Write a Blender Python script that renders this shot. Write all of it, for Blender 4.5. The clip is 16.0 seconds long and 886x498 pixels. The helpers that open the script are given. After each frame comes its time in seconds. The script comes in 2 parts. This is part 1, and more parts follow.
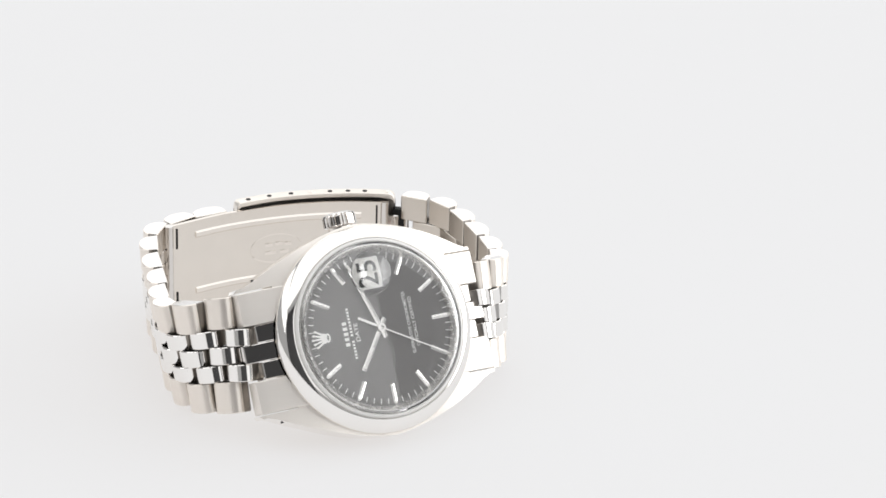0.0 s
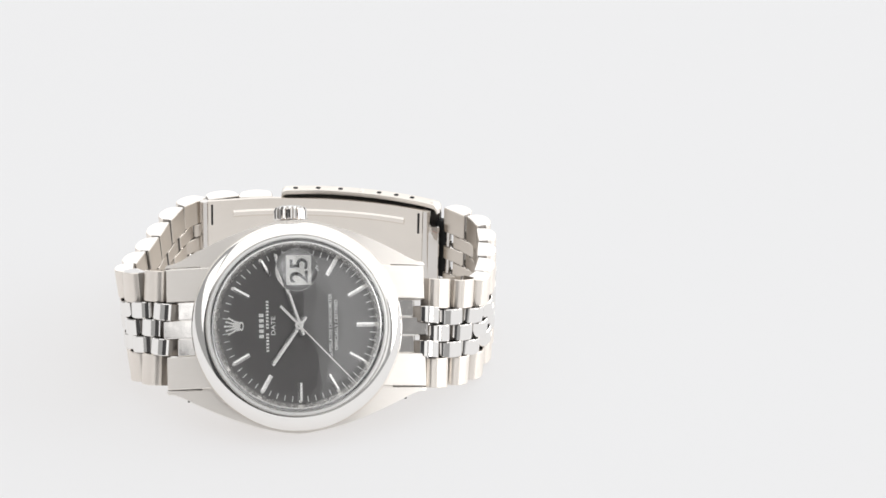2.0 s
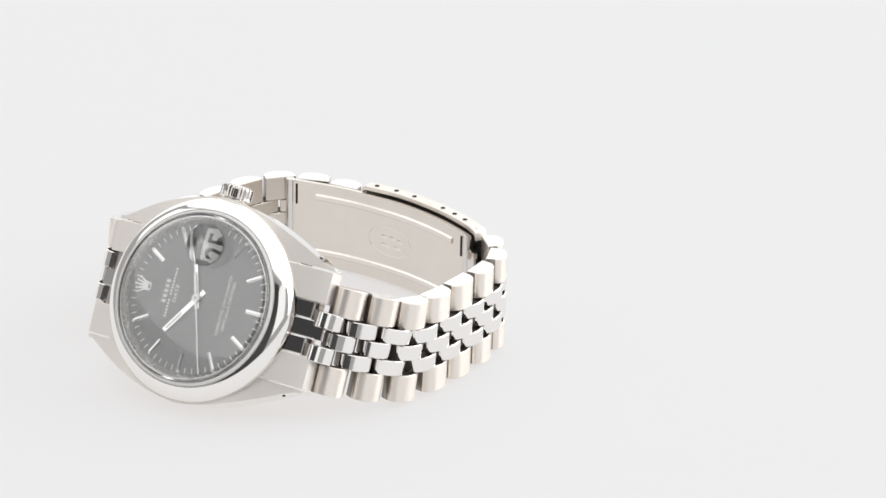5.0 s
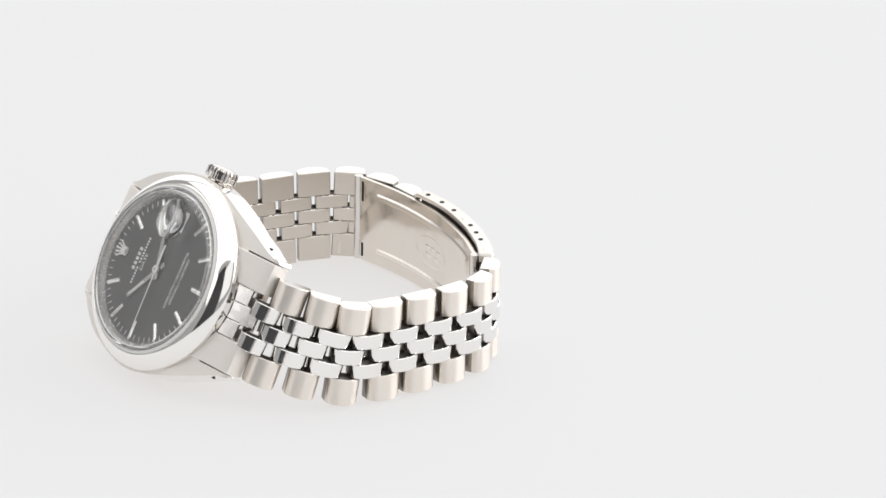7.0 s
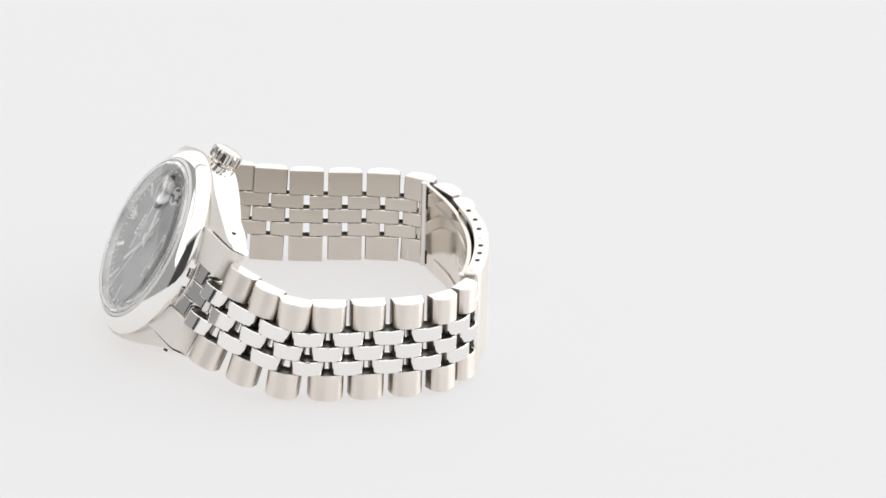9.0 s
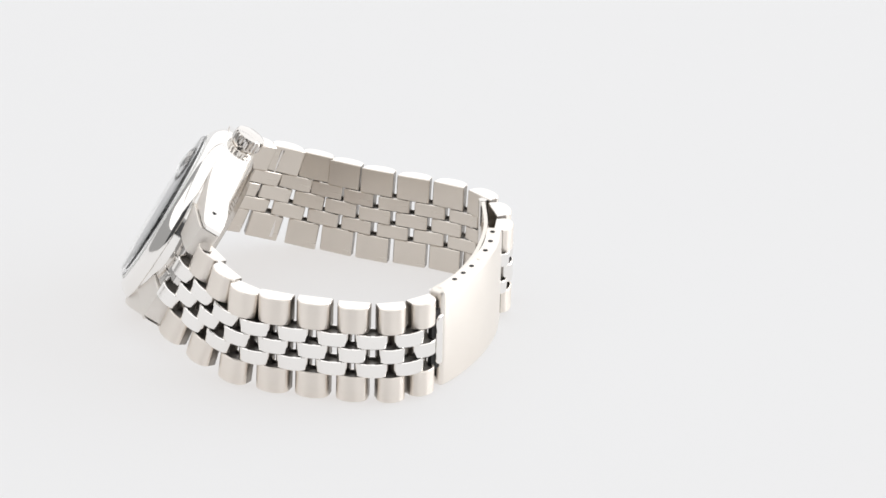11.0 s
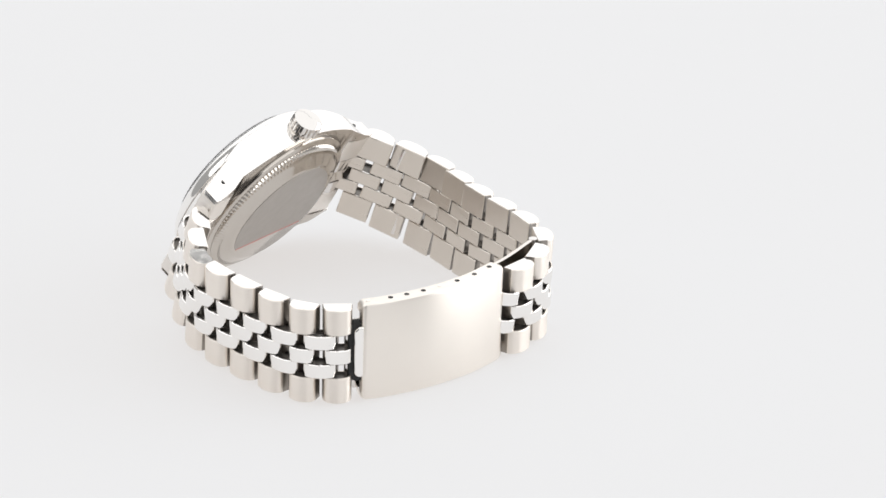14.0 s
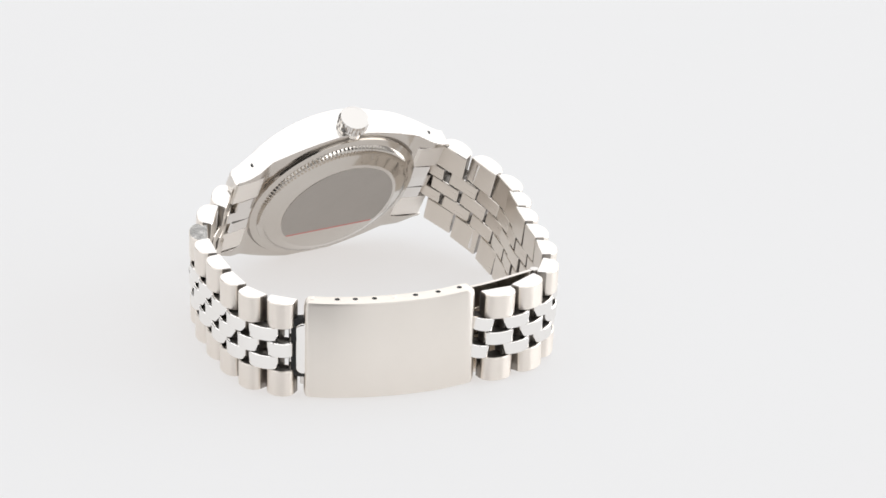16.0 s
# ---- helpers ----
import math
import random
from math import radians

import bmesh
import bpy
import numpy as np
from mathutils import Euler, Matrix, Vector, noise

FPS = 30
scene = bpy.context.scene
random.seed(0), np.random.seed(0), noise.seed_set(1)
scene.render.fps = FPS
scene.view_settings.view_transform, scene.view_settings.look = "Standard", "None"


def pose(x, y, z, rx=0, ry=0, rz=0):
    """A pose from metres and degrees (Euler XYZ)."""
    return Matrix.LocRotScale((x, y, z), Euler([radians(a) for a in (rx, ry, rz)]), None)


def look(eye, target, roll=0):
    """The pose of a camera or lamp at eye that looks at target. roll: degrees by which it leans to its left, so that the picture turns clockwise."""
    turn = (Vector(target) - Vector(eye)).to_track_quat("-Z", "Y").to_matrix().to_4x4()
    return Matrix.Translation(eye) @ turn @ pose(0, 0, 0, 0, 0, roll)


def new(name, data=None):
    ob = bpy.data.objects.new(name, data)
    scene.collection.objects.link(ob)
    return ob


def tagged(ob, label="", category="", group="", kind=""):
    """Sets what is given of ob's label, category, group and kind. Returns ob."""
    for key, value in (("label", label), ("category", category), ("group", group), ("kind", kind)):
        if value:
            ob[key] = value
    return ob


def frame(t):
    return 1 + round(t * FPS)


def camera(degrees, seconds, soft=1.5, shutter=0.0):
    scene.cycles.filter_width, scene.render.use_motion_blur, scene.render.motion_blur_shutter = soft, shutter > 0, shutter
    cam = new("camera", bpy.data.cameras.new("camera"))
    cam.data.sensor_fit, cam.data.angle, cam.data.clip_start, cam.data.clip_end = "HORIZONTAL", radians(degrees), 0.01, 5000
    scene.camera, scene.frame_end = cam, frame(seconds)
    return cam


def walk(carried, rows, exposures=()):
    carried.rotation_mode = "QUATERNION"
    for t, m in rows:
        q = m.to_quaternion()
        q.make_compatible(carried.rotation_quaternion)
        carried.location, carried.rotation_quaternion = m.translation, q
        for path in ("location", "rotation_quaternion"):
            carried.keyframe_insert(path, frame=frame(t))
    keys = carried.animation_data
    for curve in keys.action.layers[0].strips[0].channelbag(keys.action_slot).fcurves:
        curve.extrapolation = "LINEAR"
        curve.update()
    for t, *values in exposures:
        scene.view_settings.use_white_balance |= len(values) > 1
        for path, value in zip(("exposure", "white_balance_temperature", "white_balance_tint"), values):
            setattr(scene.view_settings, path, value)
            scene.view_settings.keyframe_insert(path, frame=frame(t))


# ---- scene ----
# A steel wristwatch lies on its side and turns on a white studio sweep before a still camera.

# ---- camera ----
cam = camera(15.32, 16.0, soft=1.6)
EYE = pose(0.0, -0.49817, 0.24112, 90 - 24.273, 0, -1.802) @ pose(0, 0, 0, 0, 0, 1.408)
walk(cam, [(0, EYE), (16, EYE)])

# ---- light: a dim studio with softboxes above, behind the table, to its side and beside the camera ----
world = bpy.data.worlds.new("studio")
world.use_nodes = True
scene.world = world
world.node_tree.nodes["Background"].inputs[0].default_value = (1.0, 1.0, 1.0, 1)
world.node_tree.nodes["Background"].inputs[1].default_value = 0.36
scene.view_settings.exposure = 0.0


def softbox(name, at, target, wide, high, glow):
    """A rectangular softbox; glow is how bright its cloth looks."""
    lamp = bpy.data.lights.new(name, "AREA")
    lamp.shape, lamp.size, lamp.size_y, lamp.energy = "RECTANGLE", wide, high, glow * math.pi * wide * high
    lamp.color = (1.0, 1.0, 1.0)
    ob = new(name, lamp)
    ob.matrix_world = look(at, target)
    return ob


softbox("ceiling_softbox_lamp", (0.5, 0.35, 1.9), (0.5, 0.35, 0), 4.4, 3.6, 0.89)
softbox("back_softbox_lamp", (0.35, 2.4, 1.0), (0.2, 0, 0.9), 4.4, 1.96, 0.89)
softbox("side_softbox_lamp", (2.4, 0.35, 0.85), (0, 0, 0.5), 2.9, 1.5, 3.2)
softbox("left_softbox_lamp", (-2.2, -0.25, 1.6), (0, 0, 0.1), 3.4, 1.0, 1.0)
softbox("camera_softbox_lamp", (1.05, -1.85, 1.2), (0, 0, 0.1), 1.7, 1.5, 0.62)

# ---- materials ----
MM = 0.001


def material(name, colour, rough=0.5, metal=0.0):
    m = bpy.data.materials.new(name)
    m.use_nodes = True
    b = m.node_tree.nodes["Principled BSDF"]
    b.inputs["Base Color"].default_value = (*colour, 1)
    b.inputs["Roughness"].default_value = rough
    b.inputs["Metallic"].default_value = metal
    return m


def node(m, kind, **values):
    n = m.node_tree.nodes.new(kind)
    for key, value in values.items():
        n.inputs[key].default_value = value
    return n


def link_nodes(m, a, out, b, into):
    m.node_tree.links.new(a.outputs[out], b.inputs[into])


def brushed_along(m, amount):
    """Lengthwise brushing on upright faces: it spreads reflections up and down."""
    up = node(m, "ShaderNodeCombineXYZ", Z=1.0)
    b = m.node_tree.nodes["Principled BSDF"]
    b.inputs["Anisotropic"].default_value = amount
    link_nodes(m, up, "Vector", b, "Tangent")
    return m


def worn(m, scale, low, high, stretch=(1, 1, 1), bump=0.0, mottled=0.0):
    """Grain and wear: roughness between low and high, a fine relief, and a slight mottling of the colour."""
    b = m.node_tree.nodes["Principled BSDF"]
    co = node(m, "ShaderNodeTexCoord")
    mp = node(m, "ShaderNodeMapping", Scale=stretch)
    link_nodes(m, co, "Object", mp, "Vector")
    grain = node(m, "ShaderNodeTexNoise", Scale=scale, Detail=4.0)
    link_nodes(m, mp, "Vector", grain, "Vector")
    ramp = node(m, "ShaderNodeMapRange")
    ramp.inputs["From Min"].default_value, ramp.inputs["From Max"].default_value = 0.3, 0.7
    ramp.inputs["To Min"].default_value, ramp.inputs["To Max"].default_value = low, high
    link_nodes(m, grain, "Fac", ramp, "Value")
    link_nodes(m, ramp, "Result", b, "Roughness")
    if bump:
        relief = node(m, "ShaderNodeBump", Strength=bump, Distance=0.00004)
        link_nodes(m, grain, "Fac", relief, "Height")
        link_nodes(m, relief, "Normal", b, "Normal")
    if mottled:
        stain = node(m, "ShaderNodeTexNoise", Scale=160.0, Detail=3.0)
        link_nodes(m, co, "Object", stain, "Vector")
        hue = m.node_tree.nodes.new("ShaderNodeMix")
        hue.data_type = "RGBA"
        c = b.inputs["Base Color"].default_value[:3]
        hue.inputs[6].default_value = (*[v * (1 - mottled) for v in c], 1)
        hue.inputs[7].default_value = (*c, 1)
        link_nodes(m, stain, "Fac", hue, 0)
        m.node_tree.links.new(hue.outputs[2], b.inputs["Base Color"])
    return m


POLISHED = worn(material("polished_steel", (0.79, 0.765, 0.74), 0.06, 1), 900, 0.03, 0.09, mottled=0.04)
# Lighter copy of POLISHED, with blown-out light put into its colour.
BRIGHT = worn(material("lit_polished_steel", (0.96, 0.94, 0.915), 0.06, 1), 900, 0.04, 0.10, mottled=0.04)
BRUSHED = worn(material("brushed_steel", (0.97, 0.905, 0.835), 0.36, 1), 900, 0.33, 0.40, (0.1, 5, 1), 0.015, 0.04)
LUG = worn(material("lug_steel", (0.93, 0.89, 0.845), 0.58, 1), 900, 0.54, 0.62, (5, 0.1, 1), 0.01, 0.04)
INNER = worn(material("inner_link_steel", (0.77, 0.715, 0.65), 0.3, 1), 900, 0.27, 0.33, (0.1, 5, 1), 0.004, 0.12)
PLATE = worn(material("fine_brushed_plate", (0.96, 0.905, 0.84), 0.32, 1), 700, 0.30, 0.35, (1, 1, 0.15), 0.0, 0.05)
brushed_along(PLATE, 0.85)
brushed_along(BRUSHED, 0.85)
SATIN = worn(material("satin_steel", (0.90, 0.85, 0.795), 0.2, 1), 2500, 0.14, 0.22, (1, 1, 1), 0.0, 0.06)
BACK = worn(material("case_back_steel", (0.63, 0.59, 0.545), 0.12, 1), 2500, 0.09, 0.16, (1, 1, 1), 0.0, 0.06)
DIAL = worn(material("black_lacquer", (0.135, 0.130, 0.128), 0.2), 1500, 0.08, 0.14)
DIAL.node_tree.nodes["Principled BSDF"].inputs["IOR"].default_value = 1.7
SILVER = worn(material("silver_hand", (0.94, 0.93, 0.91), 0.15, 1), 900, 0.12, 0.2)
GLOSS = worn(material("clasp_blade_steel", (0.86, 0.81, 0.75), 0.12, 1), 500, 0.08, 0.17, (1, 1, 1), 0.02, 0.08)
RING = worn(material("inner_ring_steel", (0.80, 0.785, 0.76), 0.25, 0.8), 900, 0.2, 0.3)
FOIL = worn(material("matt_silver", (0.95, 0.94, 0.92), 0.5, 0.6), 900, 0.45, 0.55)
PRINT = material("white_print", (0.85, 0.85, 0.83), 0.5)
PAPER = material("date_paper", (0.86, 0.85, 0.82), 0.5)
NYLON = worn(material("white_nylon", (0.80, 0.79, 0.77), 0.35), 900, 0.3, 0.42)
INK = material("black_ink", (0.01, 0.01, 0.01), 0.5)
# Darkened steel: shade in folds, joints and the clasp put into the colour.
FOLD = worn(material("fold_shade", (0.32, 0.30, 0.28), 0.4, 0.6), 900, 0.3, 0.5, mottled=0.3)
# Dark steel for link flanks and the case-back ring, their shade in its colour.
FLANK = worn(material("shaded_flank_steel", (0.36, 0.33, 0.30), 0.35, 1), 900, 0.28, 0.42, mottled=0.2)
# Near-black that stands in for the shade inside holes, slots and gaps.
HOLE = material("dark_hole", (0.015, 0.015, 0.015), 0.7)
FILM = worn(material("grey_film", (0.42, 0.39, 0.36), 0.32, 0.55), 600, 0.28, 0.4, mottled=0.1)
RED = material("red_edge", (0.60, 0.22, 0.20), 0.45)
# The table glows in place of bright lighting, so its white stays even.
FLOOR = worn(material("glowing_floor", (0.168, 0.20, 0.228), 0.8), 60, 0.75, 0.85, mottled=0.005)
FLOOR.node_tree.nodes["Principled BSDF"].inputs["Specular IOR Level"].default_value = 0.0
# Warm glow over a bluish base puts the beige tint into its shadows.
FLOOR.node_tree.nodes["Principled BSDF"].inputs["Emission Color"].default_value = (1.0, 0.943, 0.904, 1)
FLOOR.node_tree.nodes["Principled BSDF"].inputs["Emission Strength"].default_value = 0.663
DARK = worn(material("dark_wall", (0.04, 0.04, 0.042), 0.8), 8, 0.7, 0.9, mottled=0.2)
ACRYLIC = material("clear_crystal", (1, 1, 1), 0.0)
ACRYLIC.node_tree.nodes["Principled BSDF"].inputs["Transmission Weight"].default_value = 1.0
ACRYLIC.node_tree.nodes["Principled BSDF"].inputs["IOR"].default_value = 1.77
BUBBLE = material("clear_lens", (1, 1, 1), 0.0)
BUBBLE.node_tree.nodes["Principled BSDF"].inputs["Transmission Weight"].default_value = 1.0
BUBBLE.node_tree.nodes["Principled BSDF"].inputs["IOR"].default_value = 1.77

# ---- helpers ----
def finish(bm, name, mat, smooth=35):
    bmesh.ops.recalc_face_normals(bm, faces=bm.faces[:])
    mesh = bpy.data.meshes.new(name)
    bm.to_mesh(mesh)
    bm.free()
    mesh.materials.append(mat)
    mesh.shade_smooth()
    mesh.set_sharp_from_angle(angle=radians(smooth))
    return mesh


def part(name, bm, mat, parent, label="", at=None, smooth=35):
    ob = new(name, finish(bm, name, mat, smooth))
    ob.parent = parent
    if at is not None:
        ob.matrix_basis = at
    return tagged(ob, label)


def box(bm, x0, x1, y0, y1, z0, z1, bevel=0.0, m=None):
    """A box in millimetres, with bevelled edges."""
    b = bmesh.new()
    bmesh.ops.create_cube(b, size=1)
    for v in b.verts:
        v.co = Vector(((x0 + x1) / 2 + v.co.x * (x1 - x0), (y0 + y1) / 2 + v.co.y * (y1 - y0), (z0 + z1) / 2 + v.co.z * (z1 - z0))) * MM
    if bevel:
        bmesh.ops.bevel(b, geom=b.edges[:], offset=bevel * MM, segments=2, profile=0.5, affect="EDGES")
    if m:
        b.transform(m)
    tmp = bpy.data.meshes.new("tmp")
    b.to_mesh(tmp)
    b.free()
    bm.from_mesh(tmp)
    bpy.data.meshes.remove(tmp)


def lathe(profile, steps=96, wave=None, closed=True, axis="z"):
    """Turns a profile of (radius, height) in millimetres; wave(angle, k) changes the radius of the profile's k-th point."""
    bm = bmesh.new()
    rings = []
    for i in range(steps):
        a = 2 * math.pi * i / steps
        ring = []
        for k, (r, h) in enumerate(profile):
            r = r + (wave(i, k) if wave else 0)
            p = (r * math.cos(a), r * math.sin(a), h) if axis == "z" else (h, r * math.cos(a), r * math.sin(a))
            ring.append(bm.verts.new(Vector(p) * MM))
        rings.append(ring)
    n = len(profile)
    for i in range(steps):
        p, q = rings[i], rings[(i + 1) % steps]
        for k in range(n if closed else n - 1):
            bm.faces.new((p[k], q[k], q[(k + 1) % n], p[(k + 1) % n]))
    if not closed:
        for k in (0, n - 1):
            if profile[k][0] > 0.01:
                bm.faces.new([ring[k] for ring in rings])
    return bm


def prism(points, z0, z1, bm=None, m=None):
    """A flat outline (x, y) in millimetres raised from z0 to z1."""
    bm = bm or bmesh.new()
    m = m or Matrix()
    low = [bm.verts.new(m @ (Vector((x, y, z0)) * MM)) for x, y in points]
    top = [bm.verts.new(m @ (Vector((x, y, z1)) * MM)) for x, y in points]
    bm.faces.new(low[::-1])
    bm.faces.new(top)
    for i in range(len(points)):
        j = (i + 1) % len(points)
        bm.faces.new((low[i], low[j], top[j], top[i]))
    return bm


def spin(a):
    """The turn by which a bar that points to 12 points to a degrees clockwise of it."""
    return Matrix.Rotation(radians(-a), 4, "Z")


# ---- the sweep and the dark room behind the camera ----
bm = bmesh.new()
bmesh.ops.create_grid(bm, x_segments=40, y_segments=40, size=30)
floor = tagged(new("floor", finish(bm, "floor", FLOOR)), "white product table under the watch, made to glow by itself", "floor", kind="structure")

bm = bmesh.new()
box(bm, -2100, 280, -2400, -2340, 0, 2600)
tagged(new("wall_front", finish(bm, "wall_front", DARK)), "dark matt studio wall behind the camera", "wall", kind="structure")

# ---- the watch: its space turns about the upright through its base ----
watch = tagged(new("wristwatch"), "polished and brushed steel wristwatch with black dial lying on its side", "wristwatch")

# the case's space: x towards 3, y towards 12, z out of the dial
C_AT = Vector((-32.78, -6.31, 17.39))
C_U = Vector((-0.45476, 0.89059, -0.00565))
C_V = Vector((0.45370, 0.22828, 0.86142))
C_N = C_V.cross(C_U)
CASE = Matrix.Translation(C_AT * MM) @ Matrix((C_V, C_U, C_N)).transposed().to_4x4()


DIAL_AT = CASE @ pose(0, 0.2 * MM, -0.85 * MM)
CASE = CASE @ pose(0, 0.5 * MM, 0)


def case_half_width(y):
    return 10.3 + 6.6 * max(0.0, 1 - (abs(y) / 19.0) ** 1.6)


def case_top(y):
    y = abs(y)
    return -2.2 if y < 9 else -2.2 - 3.2 * ((y - 9) / 11.5) ** 1.5


def case_body():
    """The middle of the case with its four lugs."""
    bm = bmesh.new()
    rows = [-20.6, -20.2, -19.4, -18, -16.5, -15, -14, -13, -12, -11, -10, -9, -7.5, -6, -4.5, -3, -1.5, 0]
    rows = rows + [-y for y in rows[-2::-1]]
    GAP = 9.75

    def sheet(down):
        out = []
        for y in rows:
            w = case_half_width(y) - (0.5 if abs(y) > 20.4 else 0)
            z = (-7.2 - 1.1 * min(1.0, max(0.0, (abs(y) - 14) / 3))) if down else case_top(y) - (0.35 if abs(y) > 20.4 else 0)
            out.append([bm.verts.new(Vector((x, y, z)) * MM) for x in (-w, -GAP, GAP, w)])
        return out
    top, low = sheet(False), sheet(True)
    n = len(rows)
    solid = lambda i, k: 0 <= i < n - 1 and 0 <= k < 3 and (k != 1 or (abs(rows[i]) <= 15 and abs(rows[i + 1]) <= 15))
    for i in range(n - 1):
        for k in range(3):
            if not solid(i, k):
                continue
            bm.faces.new((top[i][k], top[i][k + 1], top[i + 1][k + 1], top[i + 1][k])).material_index = 1
            bm.faces.new((low[i][k], low[i + 1][k], low[i + 1][k + 1], low[i][k + 1])).material_index = 2
            for di, dk, a, b in ((-1, 0, (i, k), (i, k + 1)), (1, 0, (i + 1, k + 1), (i + 1, k)), (0, -1, (i + 1, k), (i, k)), (0, 1, (i, k + 1), (i + 1, k + 1))):
                if not solid(i + di, k + dk):
                    bm.faces.new((top[a[0]][a[1]], low[a[0]][a[1]], low[b[0]][b[1]], top[b[0]][b[1]]))
    ob = part("case_body", bm, BRIGHT, watch, "steel case with polished flanks and four brushed lugs", CASE)
    ob.data.materials.append(LUG)
    ob.data.materials.append(BACK)
    mod = ob.modifiers.new("edge", "BEVEL")
    mod.width, mod.segments, mod.limit_method, mod.angle_limit = 0.55 * MM, 3, "ANGLE", radians(40)
    return ob


body = case_body()
for sx in (-1, 1):
    for sy in (-1, 1):
        bm = bmesh.new()
        bmesh.ops.create_cone(bm, cap_ends=True, segments=14, radius1=0.4 * MM, radius2=0.4 * MM, depth=0.16 * MM)
        part("lug_hole", bm, HOLE, body, "", pose(sx * (case_half_width(16.9) - 0.074) * MM, sy * 16.9 * MM, -5.9 * MM, 0, 90, 0))

part("bezel", lathe([(14.26, -5.2), (14.26, 0.0), (14.36, 0.12), (14.6, 0.06), (15.1, -0.18), (15.6, -0.55), (16.05, -1.05), (16.35, -1.55), (16.55, -2.0), (16.55, -2.2), (16.35, -2.25), (16.25, -2.35), (16.25, -5.2)], 128),
     BRIGHT, watch, "smooth domed polished bezel", CASE)
part("rehaut", lathe([(12.12, -0.87), (12.95, 0.4), (13.05, 0.35), (13.08, 0.2), (13.08, -1.5), (12.12, -1.5)], 128), RING, watch, "polished inner ring that mirrors the dial", CASE)

# crystal in its white ring, with a raised date lens
crystal = part("crystal", lathe([(0.001, 0.62), (6, 0.6), (12.4, 0.54), (12.95, 0.5), (13.1, 0.4), (13.15, -0.1), (13.6, -0.1), (13.6, 0.55), (13.5, 0.8), (13.25, 0.97), (12.8, 1.06), (10, 1.2), (6, 1.3), (0.001, 1.34)], 128, closed=True),
               ACRYLIC, watch, "clear domed crystal", CASE, 60)
part("crystal_gasket", lathe([(13.64, -0.6), (13.64, 0.3), (13.8, 0.4), (14.05, 0.3), (14.22, 0.05), (14.22, -0.6)], 128), NYLON, crystal, "white ring that holds the crystal")
crystal.visible_shadow = False
lens = part("date_lens", lathe([(0.001, 0.0), (3.4, 0.0)] + [(r, 0.12 + math.sqrt(6.6 ** 2 - r * r) - math.sqrt(6.6 ** 2 - 3.4 ** 2)) for r in (3.38, 3.3, 3.1, 2.8, 2.4, 2.0, 1.5, 1.0, 0.5, 0.001)], 48), BUBBLE, crystal,
            "magnifying bubble over the date", pose(8.6 * MM, 0, 1.17 * MM, 0, 1.5, 0), 60)
lens.visible_shadow = False

def ridged(bm, half, y0, y1, z, taper=1.0, rise=0.34):
    """A baton with a ridge along its middle."""
    low = [bm.verts.new(Vector(p) * MM) for p in ((-half, y0, z), (half, y0, z), (half * taper, y1, z), (-half * taper, y1, z))]
    top = [bm.verts.new(Vector(p) * MM) for p in ((0, y0, z + half * rise), (0, y1, z + half * rise))]
    for f in ((0, 3, 2, 1),):
        bm.faces.new([low[i] for i in f])
    bm.faces.new((low[0], low[1], top[0]))
    bm.faces.new((low[2], low[3], top[1]))
    bm.faces.new((low[1], low[2], top[1], top[0]))
    bm.faces.new((low[3], low[0], top[0], top[1]))


# dial
dial = part("dial", lathe([(0.001, -0.4), (13.0, -0.4), (13.0, 0.0), (0.001, 0.0)], 128), DIAL, watch, "glossy black dial", DIAL_AT)
for k in range(60):
    if k in (14, 15, 16):
        continue
    if k % 5:
        bm = bmesh.new()
        box(bm, -0.07, 0.07, 11.1, 11.95, 0.0, 0.02)
        part("minute_mark", bm, PRINT, dial, "", spin(6 * k))
for hour in (1, 2, 4, 5, 6, 7, 8, 9, 10, 11):
    bm = bmesh.new()
    ridged(bm, 0.34, 9.0, 11.8, 0.0)
    marker = part("hour_marker", bm, SILVER, dial, "applied silver baton", spin(30 * hour))
    part("lume_dot", prism([(0.27 * math.cos(i * math.pi / 6), 11.82 + 0.27 * math.sin(i * math.pi / 6)) for i in range(12)], 0.0, 0.1), PAPER, marker, "round cream lume dot")
for side in (-1, 1):
    for k in range(4):
        bm = bmesh.new()
        box(bm, -0.1, 0.1, 11.9, 12.1, 0.0, 0.02)
        part("print_bar", bm, PRINT, dial, "tiny white printed letter", spin(180 + side * (2.2 + 1.7 * k)))

bm = bmesh.new()
for k in range(5):
    a = (k - 2) * 15
    tip = 2.6 - abs(k - 2) * 0.12
    m = Matrix.Translation((0, 8.8 * MM, 0)) @ spin(a)
    prism([(-0.2, 0.62), (0.2, 0.62), (0.1, tip), (-0.1, tip)], 0, 0.25, bm, m)
    prism([(0.2 * math.cos(b), tip + 0.1 + 0.2 * math.sin(b)) for b in [i * math.pi / 4 for i in range(8)]], 0, 0.27, bm, m)
for i in range(24):
    a, b = i * math.pi / 12, (i + 1) * math.pi / 12
    prism([(q * 0.72 * math.cos(c), 9.02 + q * 0.36 * math.sin(c)) for q, c in ((1.0, a), (1.0, b), (0.6, b), (0.6, a))], 0, 0.25, bm)
prism([(-0.62, 9.2), (0.62, 9.2), (0.8, 9.62), (-0.8, 9.62)], 0, 0.22, bm)
part("emblem", bm, FOIL, dial, "applied silver fan-shaped emblem")


def bar(name, y, width, height, x=0.0):
    bm = bmesh.new()
    box(bm, x - width / 2, x + width / 2, y - height / 2, y + height / 2, 0, 0.02)
    return part(name, bm, PRINT, dial, "white printed line")


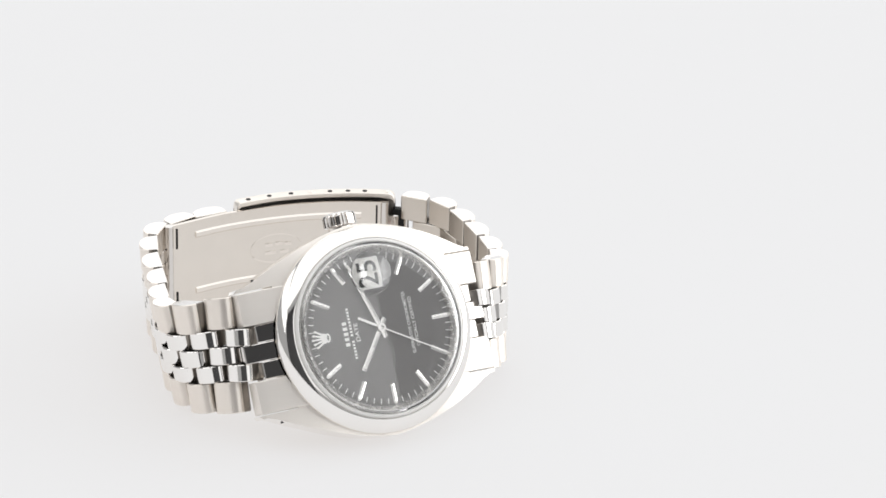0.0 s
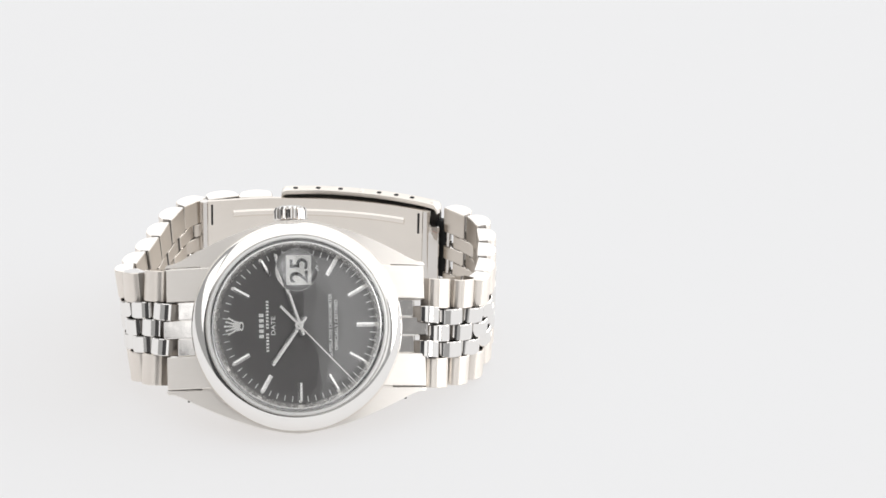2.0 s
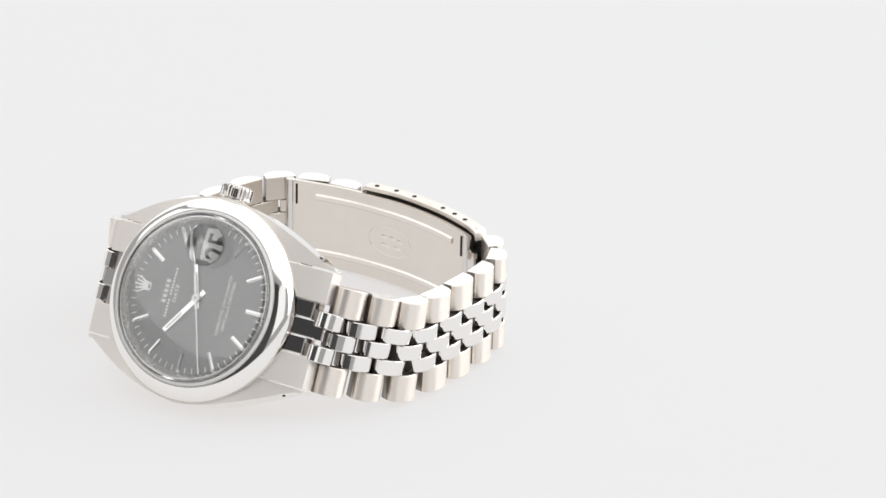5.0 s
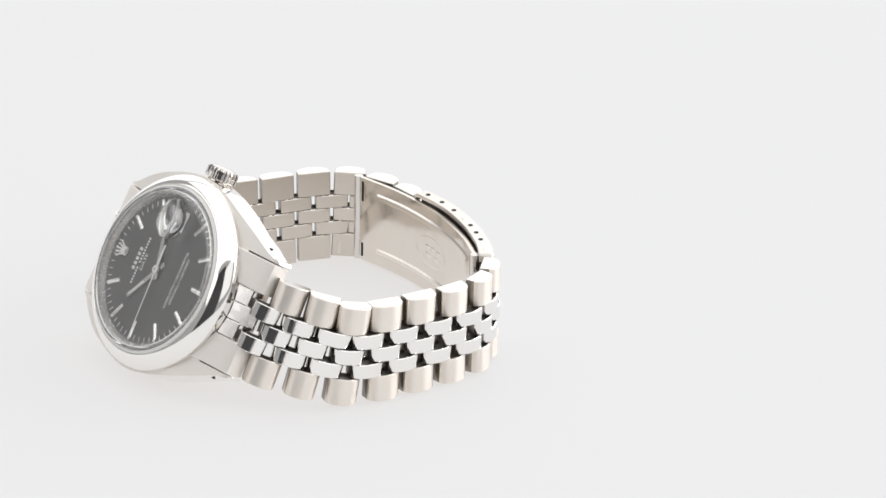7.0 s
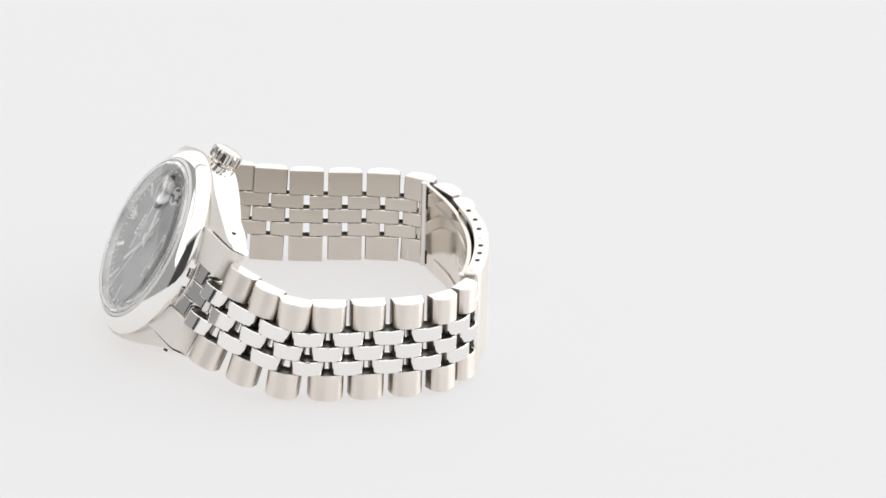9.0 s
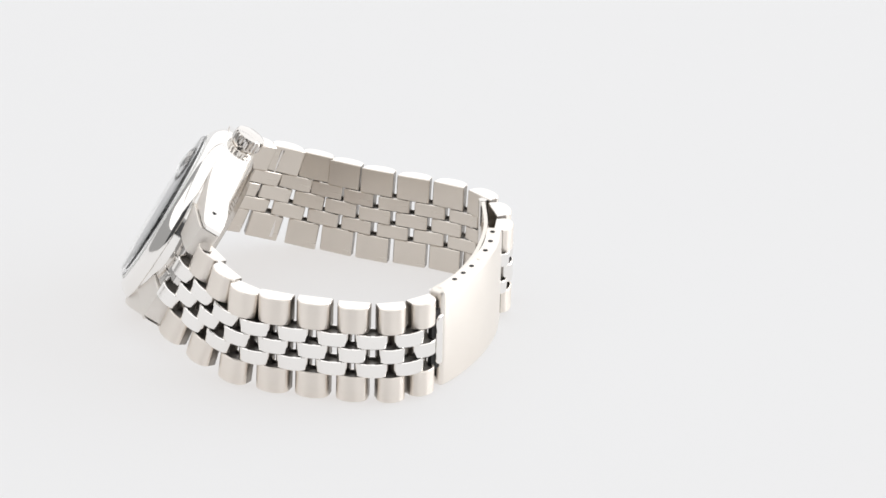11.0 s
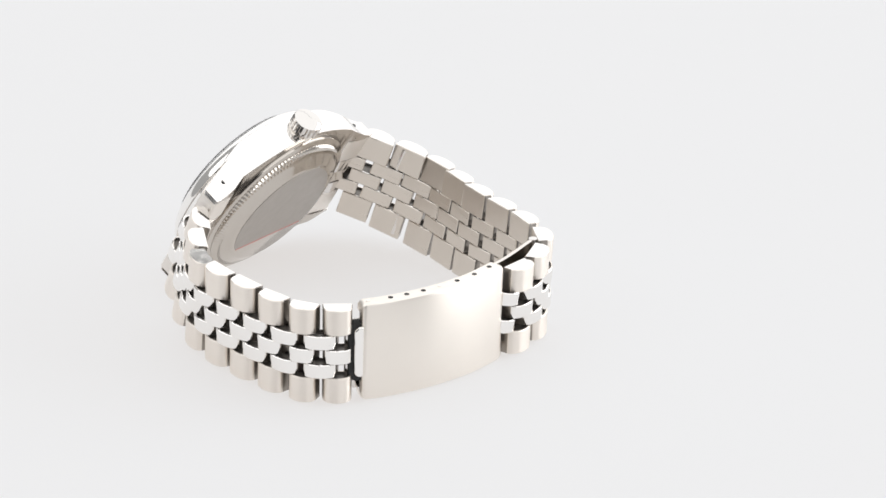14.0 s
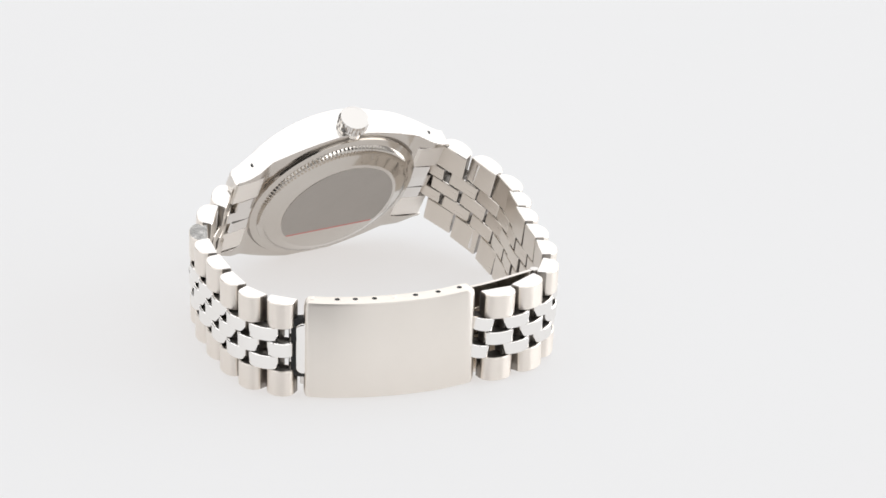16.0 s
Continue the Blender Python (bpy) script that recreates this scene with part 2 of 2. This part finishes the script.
def words(name, text, y, width, height, mat, owner, z=0.004, x=0.0, label="", turn=0.0):
    """Printed words of a given width, by the built-in font."""
    curve = bpy.data.curves.new(name, "FONT")
    curve.body, curve.align_x, curve.align_y, curve.size = text, "CENTER", "CENTER", 1.0
    curve.offset = 0.012
    tmp = new("tmp_text", curve)
    bpy.context.view_layer.update()
    mesh = bpy.data.meshes.new_from_object(tmp.evaluated_get(bpy.context.evaluated_depsgraph_get()))
    bpy.data.objects.remove(tmp)
    bpy.data.curves.remove(curve)
    xs, ys = [v.co.x for v in mesh.vertices], [v.co.y for v in mesh.vertices]
    mesh.transform(Matrix.Translation((-(min(xs) + max(xs)) / 2, -(min(ys) + max(ys)) / 2, 0)))
    sx, sy = width / (max(xs) - min(xs)), height / (max(ys) - min(ys))
    mesh.transform(Matrix.Diagonal((sx * MM, sy * MM, 1, 1)))
    mesh.materials.clear()
    mesh.materials.append(mat)
    ob = new(name, mesh)
    ob.parent = owner
    ob.matrix_basis = Matrix.Translation((x * MM, y * MM, z * MM)) @ Matrix.Rotation(radians(turn), 4, "Z")
    return tagged(ob, label)


def blocks(name, y, xs, wide, high):
    for x in xs:
        bar(name, y, wide, high, x)


blocks("brand_bar", 5.9, [-1.64 + 0.82 * i for i in range(5)], 0.54, 0.74)
blocks("print_bar", 4.95, [-3.9 + 0.51 * i for i in range(6)] + [-0.3 + 0.51 * i for i in range(9)], 0.32, 0.42)
words("dial_text", "DATE", 4.05, 2.9, 0.66, PRINT, dial, 0.02, label="white printed word date")
words("dial_text", "SUPERLATIVE CHRONOMETER", -4.9, 9.8, 0.55, PRINT, dial, 0.02, label="white printed small capitals")
words("dial_text", "OFFICIALLY CERTIFIED", -5.8, 7.9, 0.55, PRINT, dial, 0.02, label="white printed small capitals")

bm = bmesh.new()
box(bm, 7.0, 10.4, -1.45, 1.45, 0.0, 0.03)
window = part("date_disc", bm, PAPER, dial, "white date disc")
words("date_number", "25", 0, 2.8, 2.1, INK, window, 0.06, 8.65, "black number 25 on white")

# hands
bm = bmesh.new()
ridged(bm, 0.4, -1.7, 7.5, 0.2, rise=0.08)
part("hour_hand", bm, SILVER, watch, "silver baton hand", DIAL_AT @ spin(305), 10)
bm = bmesh.new()
box(bm, -0.17, 0.17, 3.4, 7.0, 0.22, 0.27, 0.02)
part("lume_strip", bm, PAPER, bpy.data.objects["hour_hand"], "cream lume inlay")
bm = bmesh.new()
ridged(bm, 0.4, -1.7, 11.7, 0.37, 0.85, 0.08)
part("minute_hand", bm, SILVER, watch, "silver baton hand", DIAL_AT @ spin(71.7), 10)
bm = bmesh.new()
box(bm, -0.17, 0.17, 5.4, 11.1, 0.39, 0.44, 0.02)
part("lume_strip", bm, PAPER, bpy.data.objects["minute_hand"], "cream lume inlay")
bm = bmesh.new()
prism([(-0.2, -4.2), (0.2, -4.2), (0.2, -1.2), (0.12, -0.6), (0.08, 12.2), (-0.08, 12.2), (-0.12, -0.6), (-0.2, -1.2)], 0.56, 0.63, bm)
for i in range(20):
    a, b = i * math.pi / 10, (i + 1) * math.pi / 10
    prism([(q * math.cos(c), q * math.sin(c)) for q, c in ((0.66, a), (0.66, b), (0.3, b), (0.3, a))], 0.48, 0.76, bm)
second_hand = part("second_hand", bm, FOIL, watch, "thin silver sweeping hand")

# crown on its tube
crown = part("crown", lathe([(0.001, 17.0), (2.2, 17.0), (2.5, 17.15), (2.65, 17.3), (2.65, 18.7), (2.45, 19.1), (1.7, 19.4), (0.001, 19.5)], 120,
                            lambda i, k: -0.5 if k in (3, 4) and i % 6 < 3 else 0, closed=False, axis="x"), POLISHED, watch, "fluted winding crown",
             CASE @ pose(0, 0.6 * MM, -5.4 * MM), 25)
part("crown_tube", lathe([(2.1, 15.5), (2.1, 17.1), (1.5, 17.1), (1.5, 15.5)], 40, axis="x"), SATIN, watch, "", CASE @ pose(0, 0.6 * MM, -5.4 * MM))

# case back with its fluted ring and protective film
back = part("case_back", lathe([(0.001, -6.9), (15.6, -6.9), (15.5, -7.75), (14.3, -7.95), (14.2, -8.3), (13.4, -8.9), (12.9, -9.0), (11.2, -9.75), (11.0, -9.85), (0.001, -9.85)], 240,
                               lambda i, k: -0.35 if k in (4, 5) and i % 2 else 0), BACK, watch, "satin steel case back with fluted ring", CASE @ pose(0, 0.5 * MM, 0))

# A dark ring drawn for the shadow line between back and case.
part("back_shade_ring", lathe([(15.3, -7.1), (15.3, -7.27), (15.9, -7.27), (15.9, -7.1)], 96), FLANK, back, "dark ring standing in for the shadow line round the case back")


def chord(r, cut, n=48):
    """A disc outline with the part below x = cut sliced off."""
    a0 = math.acos(cut / r)
    return [(r * math.cos(a0 - 2 * a0 * i / n), r * math.sin(a0 - 2 * a0 * i / n)) for i in range(n + 1)]


part("protective_film", prism(chord(10.5, -5.9), -9.92, -9.855), FILM, back, "grey protective film with a straight edge")
bm = bmesh.new()
box(bm, -6.3, -5.9, -8.3, 8.3, -9.91, -9.856)
part("film_edge", bm, RED, back, "thin red edge of the film")

# ---- bracelet ----
def spline(points, steps=40):
    """A smooth run through (place, width axis, width) controls, as evenly spaced samples: arc length, place, axis, width."""
    rows = [np.array([*p, *w, h], float) for p, w, h in points]
    rows = [2 * rows[0] - rows[1]] + rows + [2 * rows[-1] - rows[-2]]
    out = []
    for i in range(1, len(rows) - 2):
        a, b, c, d = rows[i - 1:i + 3]
        for k in range(steps):
            t = k / steps
            out.append(0.5 * (2 * b + (c - a) * t + (2 * a - 5 * b + 4 * c - d) * t ** 2 + (3 * b - a - 3 * c + d) * t ** 3))
    out.append(rows[-2])
    out = np.array(out)
    arc = np.concatenate([[0], np.cumsum(np.linalg.norm(np.diff(out[:, :3], axis=0), axis=1))])
    return arc, out


class Run:
    """A stretch of bracelet; frames have x along it, y up its width and z outwards."""

    def __init__(self, points, side, out=0.0):
        self.out = out
        self.arc, self.rows = spline(points)
        self.length, self.side = self.arc[-1], side
        self.knots = list(self.arc[::40])

    def place(self, s):
        get = lambda q: np.array([np.interp(q, self.arc, self.rows[:, k]) for k in range(7)])
        row = get(s)
        q = min(max(s, 0.4), self.length - 0.4)
        t = Vector(get(q + 0.4)[:3] - get(q - 0.4)[:3]).normalized()
        w = Vector(row[3:6])
        w = (w - t * w.dot(t)).normalized()
        n = t.cross(w) * self.side
        m = Matrix((t, w, n)).transposed().to_4x4()
        m.translation = (Vector(row[:3]) + n * self.out) * MM
        return m, row[6]


V_AXIS = tuple(C_V)
UP = (0, 0, 1)
# controls: the end link's tip, then the middle of each link in turn, then the clasp
SIX = Run([((-21.3, -20.6, 14.3), V_AXIS, 18.4), ((-15.9, -21.9, 11.9), (0.43, 0.13, 0.89), 17.4), ((-10.4, -23.6, 10.3), (0.31, 0.06, 0.95), 17.3), ((-4.8, -24.2, 8.9), (0.14, 0, 0.99), 17.1),
           ((1.2, -23.1, 8.6), (0.04, 0, 1), 16.9), ((7.3, -21.0, 8.5), UP, 16.7), ((13.3, -18.6, 8.4), UP, 16.6), ((18.4, -15.5, 8.4), UP, 16.5),
           ((21.0, -10.9, 8.4), UP, 16.5), ((21.7, -7.6, 8.4), UP, 16.5)], 1, 0.35)
TWELVE = Run([((-37.7, 12.9, 14.6), V_AXIS, 18.4), ((-34.3, 18.1, 12.7), (0.39, 0.2, 0.89), 18.2), ((-30.9, 23.0, 10.6), (0.24, 0.2, 0.95), 17.8), ((-25.8, 26.7, 9.0), (0.08, 0.19, 0.98), 17.2),
              ((-19.9, 28.4, 8.4), (0.02, 0.15, 0.99), 16.8), ((-13.4, 29.4, 8.25), (0, 0.13, 0.99), 16.5), ((-6.8, 31.0, 8.2), (0, 0.1, 1), 16.3), ((-0.2, 32.2, 8.2), (0, 0.07, 1), 16.2),
              ((6.3, 32.3, 8.1), (0, 0.04, 1), 15.9), ((11.6, 29.2, 7.9), UP, 15.5), ((15.3, 24.0, 7.8), UP, 15.3), ((16.0, 20.4, 8.2), UP, 16.1)], -1)

ROWS = [(-1.0, -0.46), (-0.45, -0.16), (-0.15, 0.15), (0.16, 0.45), (0.46, 1.0)]


def link_mesh(length, y0, y1, high, closed=0, barrel=0.55):
    """A folded bracelet link: flat inside, barrel-shaped outside, with eased edges; its hollow is coloured dark for the
    shade inside it, but for a closed one (1: above, -1: below).
    """
    bm = bmesh.new()
    h = length / 2
    prof = [(-h + 0.15, -1.2), (h - 0.15, -1.2), (h, -1.08), (h, -0.85)]
    n = 14
    for i in range(n + 1):
        a = math.pi * i / n
        prof.append((h * math.cos(a) * 0.985, -0.7 + (high + 0.7) * math.sin(a) ** barrel))
    prof += [(-h, -0.85), (-h, -1.08)]
    e = 0.12
    rings = []
    for y, grow in ((y0, -e), (y0 + e, 0), (y1 - e, 0), (y1, -e)):
        ring = []
        for s, z in prof:
            k = (abs(s) + grow * 0.8) / abs(s) if abs(s) > 0.5 else 1
            ring.append(bm.verts.new(Vector((s * k, y, z + (grow if z > 0 else -grow) * 0.8)) * MM))
        rings.append(ring)
    m = len(prof)
    for a, b in zip(rings, rings[1:]):
        for k in range(m):
            f = bm.faces.new((a[k], a[(k + 1) % m], b[(k + 1) % m], b[k]))
            # Link ends and flanks are coloured dark for the shade between links.
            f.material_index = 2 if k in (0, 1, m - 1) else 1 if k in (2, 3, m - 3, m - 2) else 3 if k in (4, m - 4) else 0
    for side, ring in ((-1, rings[0]), (1, rings[-1])):
        if side == closed:
            # The closed cap takes the lighter steel, as if blown out by light.
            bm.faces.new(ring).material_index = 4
            continue
        mid = sum((v.co for v in ring), Vector()) / m
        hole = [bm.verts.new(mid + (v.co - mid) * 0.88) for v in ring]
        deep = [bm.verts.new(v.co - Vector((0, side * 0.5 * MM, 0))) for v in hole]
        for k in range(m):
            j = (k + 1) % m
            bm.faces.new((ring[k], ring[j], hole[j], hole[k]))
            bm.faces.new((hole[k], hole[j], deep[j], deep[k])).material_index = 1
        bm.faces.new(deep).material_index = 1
    return bm


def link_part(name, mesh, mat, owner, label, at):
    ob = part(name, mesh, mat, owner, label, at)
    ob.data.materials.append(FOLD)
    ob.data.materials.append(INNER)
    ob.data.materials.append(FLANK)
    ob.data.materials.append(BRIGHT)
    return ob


def bracelet(run, tail, label):
    """A half of the bracelet: pins as its core, and its links as parts."""
    core = bmesh.new()
    knots = run.knots[1:-1]
    halves = [(a + b) / 2 for a, b in zip(run.knots, run.knots[1:])]
    for s in knots:
        for ds in (-1.6, 1.6):
            m, w = run.place(s + ds)
            bmesh.ops.create_cone(core, cap_ends=True, segments=10, radius1=0.5 * MM, radius2=0.5 * MM, depth=(w - 1.2) * MM,
                                  matrix=m @ Matrix.Translation((0, 0, -0.5 * MM)) @ Matrix.Rotation(radians(90), 4, "X"))
    owner = part("bracelet", core, POLISHED, watch, label)
    for i, s in enumerate(knots):
        m, w = run.place(s)
        w -= 0.1 * (i % 2)
        gap = (run.knots[min(i + 2, len(run.knots) - 2)] - run.knots[i + 1]) if i < len(knots) - 1 else s - run.knots[i]
        size = min(6.0, gap * 0.9)
        for k in (0, 4):
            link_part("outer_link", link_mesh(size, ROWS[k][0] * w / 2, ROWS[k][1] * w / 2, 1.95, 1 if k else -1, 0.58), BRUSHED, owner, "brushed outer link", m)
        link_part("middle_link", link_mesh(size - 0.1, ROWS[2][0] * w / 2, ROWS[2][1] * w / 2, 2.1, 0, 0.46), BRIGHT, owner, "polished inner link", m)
    for i, s in enumerate(halves[:-1] + ([knots[-1] + tail] if tail else [])):
        m, w = run.place(s)
        size = 4.9 if i == 0 else 5.7 if i < len(knots) else 2 * tail - 1.7
        for k in (1, 3):
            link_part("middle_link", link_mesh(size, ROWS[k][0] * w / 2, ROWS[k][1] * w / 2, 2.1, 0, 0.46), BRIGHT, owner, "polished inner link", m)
    return owner


bracelet(SIX, 0, "five-row steel bracelet half at six o'clock")
bracelet(TWELVE, 2.9, "five-row steel bracelet half at twelve o'clock")

# end links between the lugs
for sy in (-1, 1):
    owner = None
    for k, (a, b) in enumerate(ROWS):
        x0, x1 = a * 9.5, b * 9.5
        middle = 0 < k < 4
        reach = (21.0 if k == 2 else 18.8) if middle else 20.4
        bm = bmesh.new()
        rings = []
        for x in (x0, x0 + 0.12, x1 - 0.12, x1):
            inset = 0.1 if x in (x0, x1) else 0.0
            start = max(math.sqrt(16.45 ** 2 - x * x), 13.2)
            flat = lambda y: -2.25 - (0.48 if middle else 0.36) * (y - 13.2) - inset
            turn = reach - (0.3 if middle else 1.6)
            prof = [(start, flat(start)), (turn, flat(turn)), ((turn + reach) / 2, flat((turn + reach) / 2) - 0.12), (reach - 0.1, flat(reach - 0.1) - 0.25), (reach, flat(reach) - 0.6),
                    (reach, -8.0), (reach - 0.4, -8.3), (15.4, -7.75), (14.6, -7.4)]
            rings.append([bm.verts.new(Vector((x, sy * y, z)) * MM) for y, z in prof])
        m = len(rings[0])
        for p, q in zip(rings, rings[1:]):
            for i in range(m):
                bm.faces.new((p[i], p[(i + 1) % m], q[(i + 1) % m], q[i]))
        bm.faces.new(rings[0])
        bm.faces.new(rings[-1][::-1])
        ob = part("end_link", bm, POLISHED if middle else LUG, watch, "end link fitted between the lugs", CASE, 15)

# ---- folding clasp ----
COVER = Run([((21.8, -7.4, 8.4), UP, 16.6), ((22.2, -2.5, 8.4), UP, 16.6), ((21.6, 5.0, 8.4), UP, 16.6), ((19.6, 13.0, 8.4), UP, 16.6), ((16.3, 19.9, 8.4), UP, 16.6)], 1)


def swept(run, section, steps=28, s0=0.0, s1=None, ease=0.0, inside=()):
    """A closed section (up the width, outwards) swept along a run."""
    bm = bmesh.new()
    s1 = run.length if s1 is None else s1
    rings = []
    stops = [s0 + (s1 - s0) * i / steps for i in range(steps + 1)]
    if ease:
        near = [ease * k / 6 for k in range(1, 6)]
        stops = sorted([s0, s1] + [s0 + d for d in near] + [s1 - d for d in near] + [s for s in stops if s0 + ease <= s <= s1 - ease])
    for s in stops:
        m, _ = run.place(s)
        d = ease - min(s - s0, s1 - s, ease)
        drop = ease - math.sqrt(max(0.0, ease * ease - d * d))
        rings.append([bm.verts.new(m @ (Vector((0, y - math.copysign(drop * 0.9, y), z - (drop * 0.75 if z > 0.5 else 0))) * MM)) for y, z in section])
    n = len(section)
    for a, b in zip(rings, rings[1:]):
        for k in range(n):
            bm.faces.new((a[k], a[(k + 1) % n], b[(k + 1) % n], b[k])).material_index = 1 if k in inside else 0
    bm.faces.new(rings[0][::-1])
    bm.faces.new(rings[-1])
    return bm


H = 8.55
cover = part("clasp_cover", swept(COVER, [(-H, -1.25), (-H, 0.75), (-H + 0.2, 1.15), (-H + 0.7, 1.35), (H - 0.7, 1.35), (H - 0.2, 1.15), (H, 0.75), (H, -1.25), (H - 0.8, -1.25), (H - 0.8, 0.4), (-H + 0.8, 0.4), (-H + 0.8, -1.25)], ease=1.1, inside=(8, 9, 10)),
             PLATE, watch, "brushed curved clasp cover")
# The cover's inner faces are coloured dark for the shade in its cavity.
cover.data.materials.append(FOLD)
mod = cover.modifiers.new("edge", "BEVEL")
mod.width, mod.segments, mod.limit_method, mod.angle_limit = 0.5 * MM, 4, "ANGLE", radians(50)
for q, mat in ((1.4, SATIN), (5.3, HOLE), (8.2, HOLE), (11.3, HOLE), (14.5, SATIN), (18.1, HOLE), (22.0, HOLE), (25.9, HOLE)):
    m, _ = COVER.place(q)
    bm = bmesh.new()
    bmesh.ops.create_cone(bm, cap_ends=True, segments=12, radius1=0.42 * MM, radius2=0.42 * MM, depth=0.1 * MM)
    part("pin_hole", bm, mat, cover, "", m @ Matrix.Translation((0, H * MM, -0.2 * MM)) @ Matrix.Rotation(radians(90), 4, "X"))
m, _ = COVER.place(0)
bm = bmesh.new()
corner = [(i * math.pi / 12) for i in range(7)]
d_shape = lambda x, low, high, r: [(0.4, low)] + [(x + r - r * math.sin(a), low + r - r * math.cos(a)) for a in corner] + [(x + r - r * math.cos(a), high - r + r * math.sin(a)) for a in corner] + [(0.4, high)]
prism(d_shape(-1.2, -4.2, 4.7, 1.1), 0.5, 1.4, bm)
lip = part("clasp_lip", bm, BRIGHT, cover, "polished rounded lip", m)
mod = lip.modifiers.new("edge", "BEVEL")
mod.width, mod.segments, mod.limit_method, mod.angle_limit = 0.3 * MM, 3, "ANGLE", radians(50)
# A dark plate, put there for the shade in the gap behind the lip.
part("lip_shade_plate", prism(d_shape(-2.0, -4.9, 5.5, 1.3), -0.4, 0.85), HOLE, cover, "dark plate standing in for the shaded gap behind the lip", m)

BLADE = Run([((20.2, -5.6, 8.1), UP, 15), ((19.9, 2.0, 8.1), UP, 15), ((18.0, 11.0, 8.1), UP, 15), ((13.8, 21.0, 8.1), UP, 15), ((7.6, 30.4, 8.1), UP, 15)], 1)
B = 7.75
blade = part("clasp_blade", swept(BLADE, [(-B, -0.3), (-B, 0.35), (B, 0.35), (B, -0.3)]),
             GLOSS, watch, "glossy folding clasp blade with pressed grooves")
for y in (-5.2, 5.2):
    bm = swept(BLADE, [(y - 0.65, -0.28), (y - 0.35, -0.55), (y + 0.35, -0.55), (y + 0.65, -0.28)], 30, 4.0, BLADE.length - 5.0)
    part("pressed_rib", bm, SATIN, blade, "long pressed rib")


def stamp(s0, rx, ry, wide):
    """An oval ring pressed into the inside of the blade."""
    bm = bmesh.new()
    rings = []
    for i in range(40):
        a = 2 * math.pi * i / 40
        m, _ = BLADE.place(s0 + rx * math.cos(a))
        rings.append([bm.verts.new(m @ (Vector((0, (ry + d) * math.sin(a), z)) * MM)) for d, z in ((-wide, -0.29), (0, -0.33), (wide, -0.29))])
    for i in range(40):
        p, q = rings[i], rings[(i + 1) % 40]
        for k in range(2):
            bm.faces.new((p[k], q[k], q[k + 1], p[k + 1]))
    return bm


part("maker_stamp", stamp(19.0, 4.6, 2.6, 0.25), SATIN, blade, "faint pressed oval mark")
for ds, dy, wide in ((-2.2, 0.6, 1.2), (-0.6, 0.8, 1.3), (1.2, 0.7, 1.4), (-1.6, -0.8, 1.6), (0.9, -0.8, 1.9)):
    m, _ = BLADE.place(19.0 + ds)
    bm = bmesh.new()
    box(bm, -wide / 2, wide / 2, dy - 0.35, dy + 0.35, -0.33, -0.2, 0.03)
    part("stamp_bar", bm, SATIN, blade, "faint pressed mark", m)
m, _ = BLADE.place(0)
bm = bmesh.new()
box(bm, -2.4, 0.4, -6.9, 5.2, -0.45, 0.5, 0.2)
part("hinge_plate", bm, POLISHED, blade, "polished hinge plate", m)
for s in (0.0, BLADE.length):
    m, _ = BLADE.place(s)
    bm = bmesh.new()
    bmesh.ops.create_cone(bm, cap_ends=True, segments=16, radius1=0.75 * MM, radius2=0.75 * MM, depth=15.6 * MM, matrix=Matrix.Rotation(radians(90), 4, "X"))
    part("hinge", bm, POLISHED, blade, "polished hinge tube", m)
    # Slots are drawn as dark strips, their shade put into the colour.
    for y0, y1 in ((3.4, 7.1), (-7.1, -4.6)):
        bm = bmesh.new()
        x = 1.35 if s == 0 else -1.35
        box(bm, x - 0.16, x + 0.16, y0, y1, -0.42, -0.25)
        part("hinge_slot", bm, HOLE, blade, "dark slot beside the hinge", m)


# ---- what moves ----
def motions():
    rows = []
    for k in range(17):
        d = (k - 8) / 8
        rows.append((k, pose(0, 0, 0.0003, 0, 0, -11.047 * (k - 8) - 0.167 * d ** 2 - 0.37 * d ** 3)))
    walk(watch, rows)
    walk(second_hand, [(t, DIAL_AT @ spin(210 + 8.2 * t)) for t in range(0, 17, 2)])


motions()
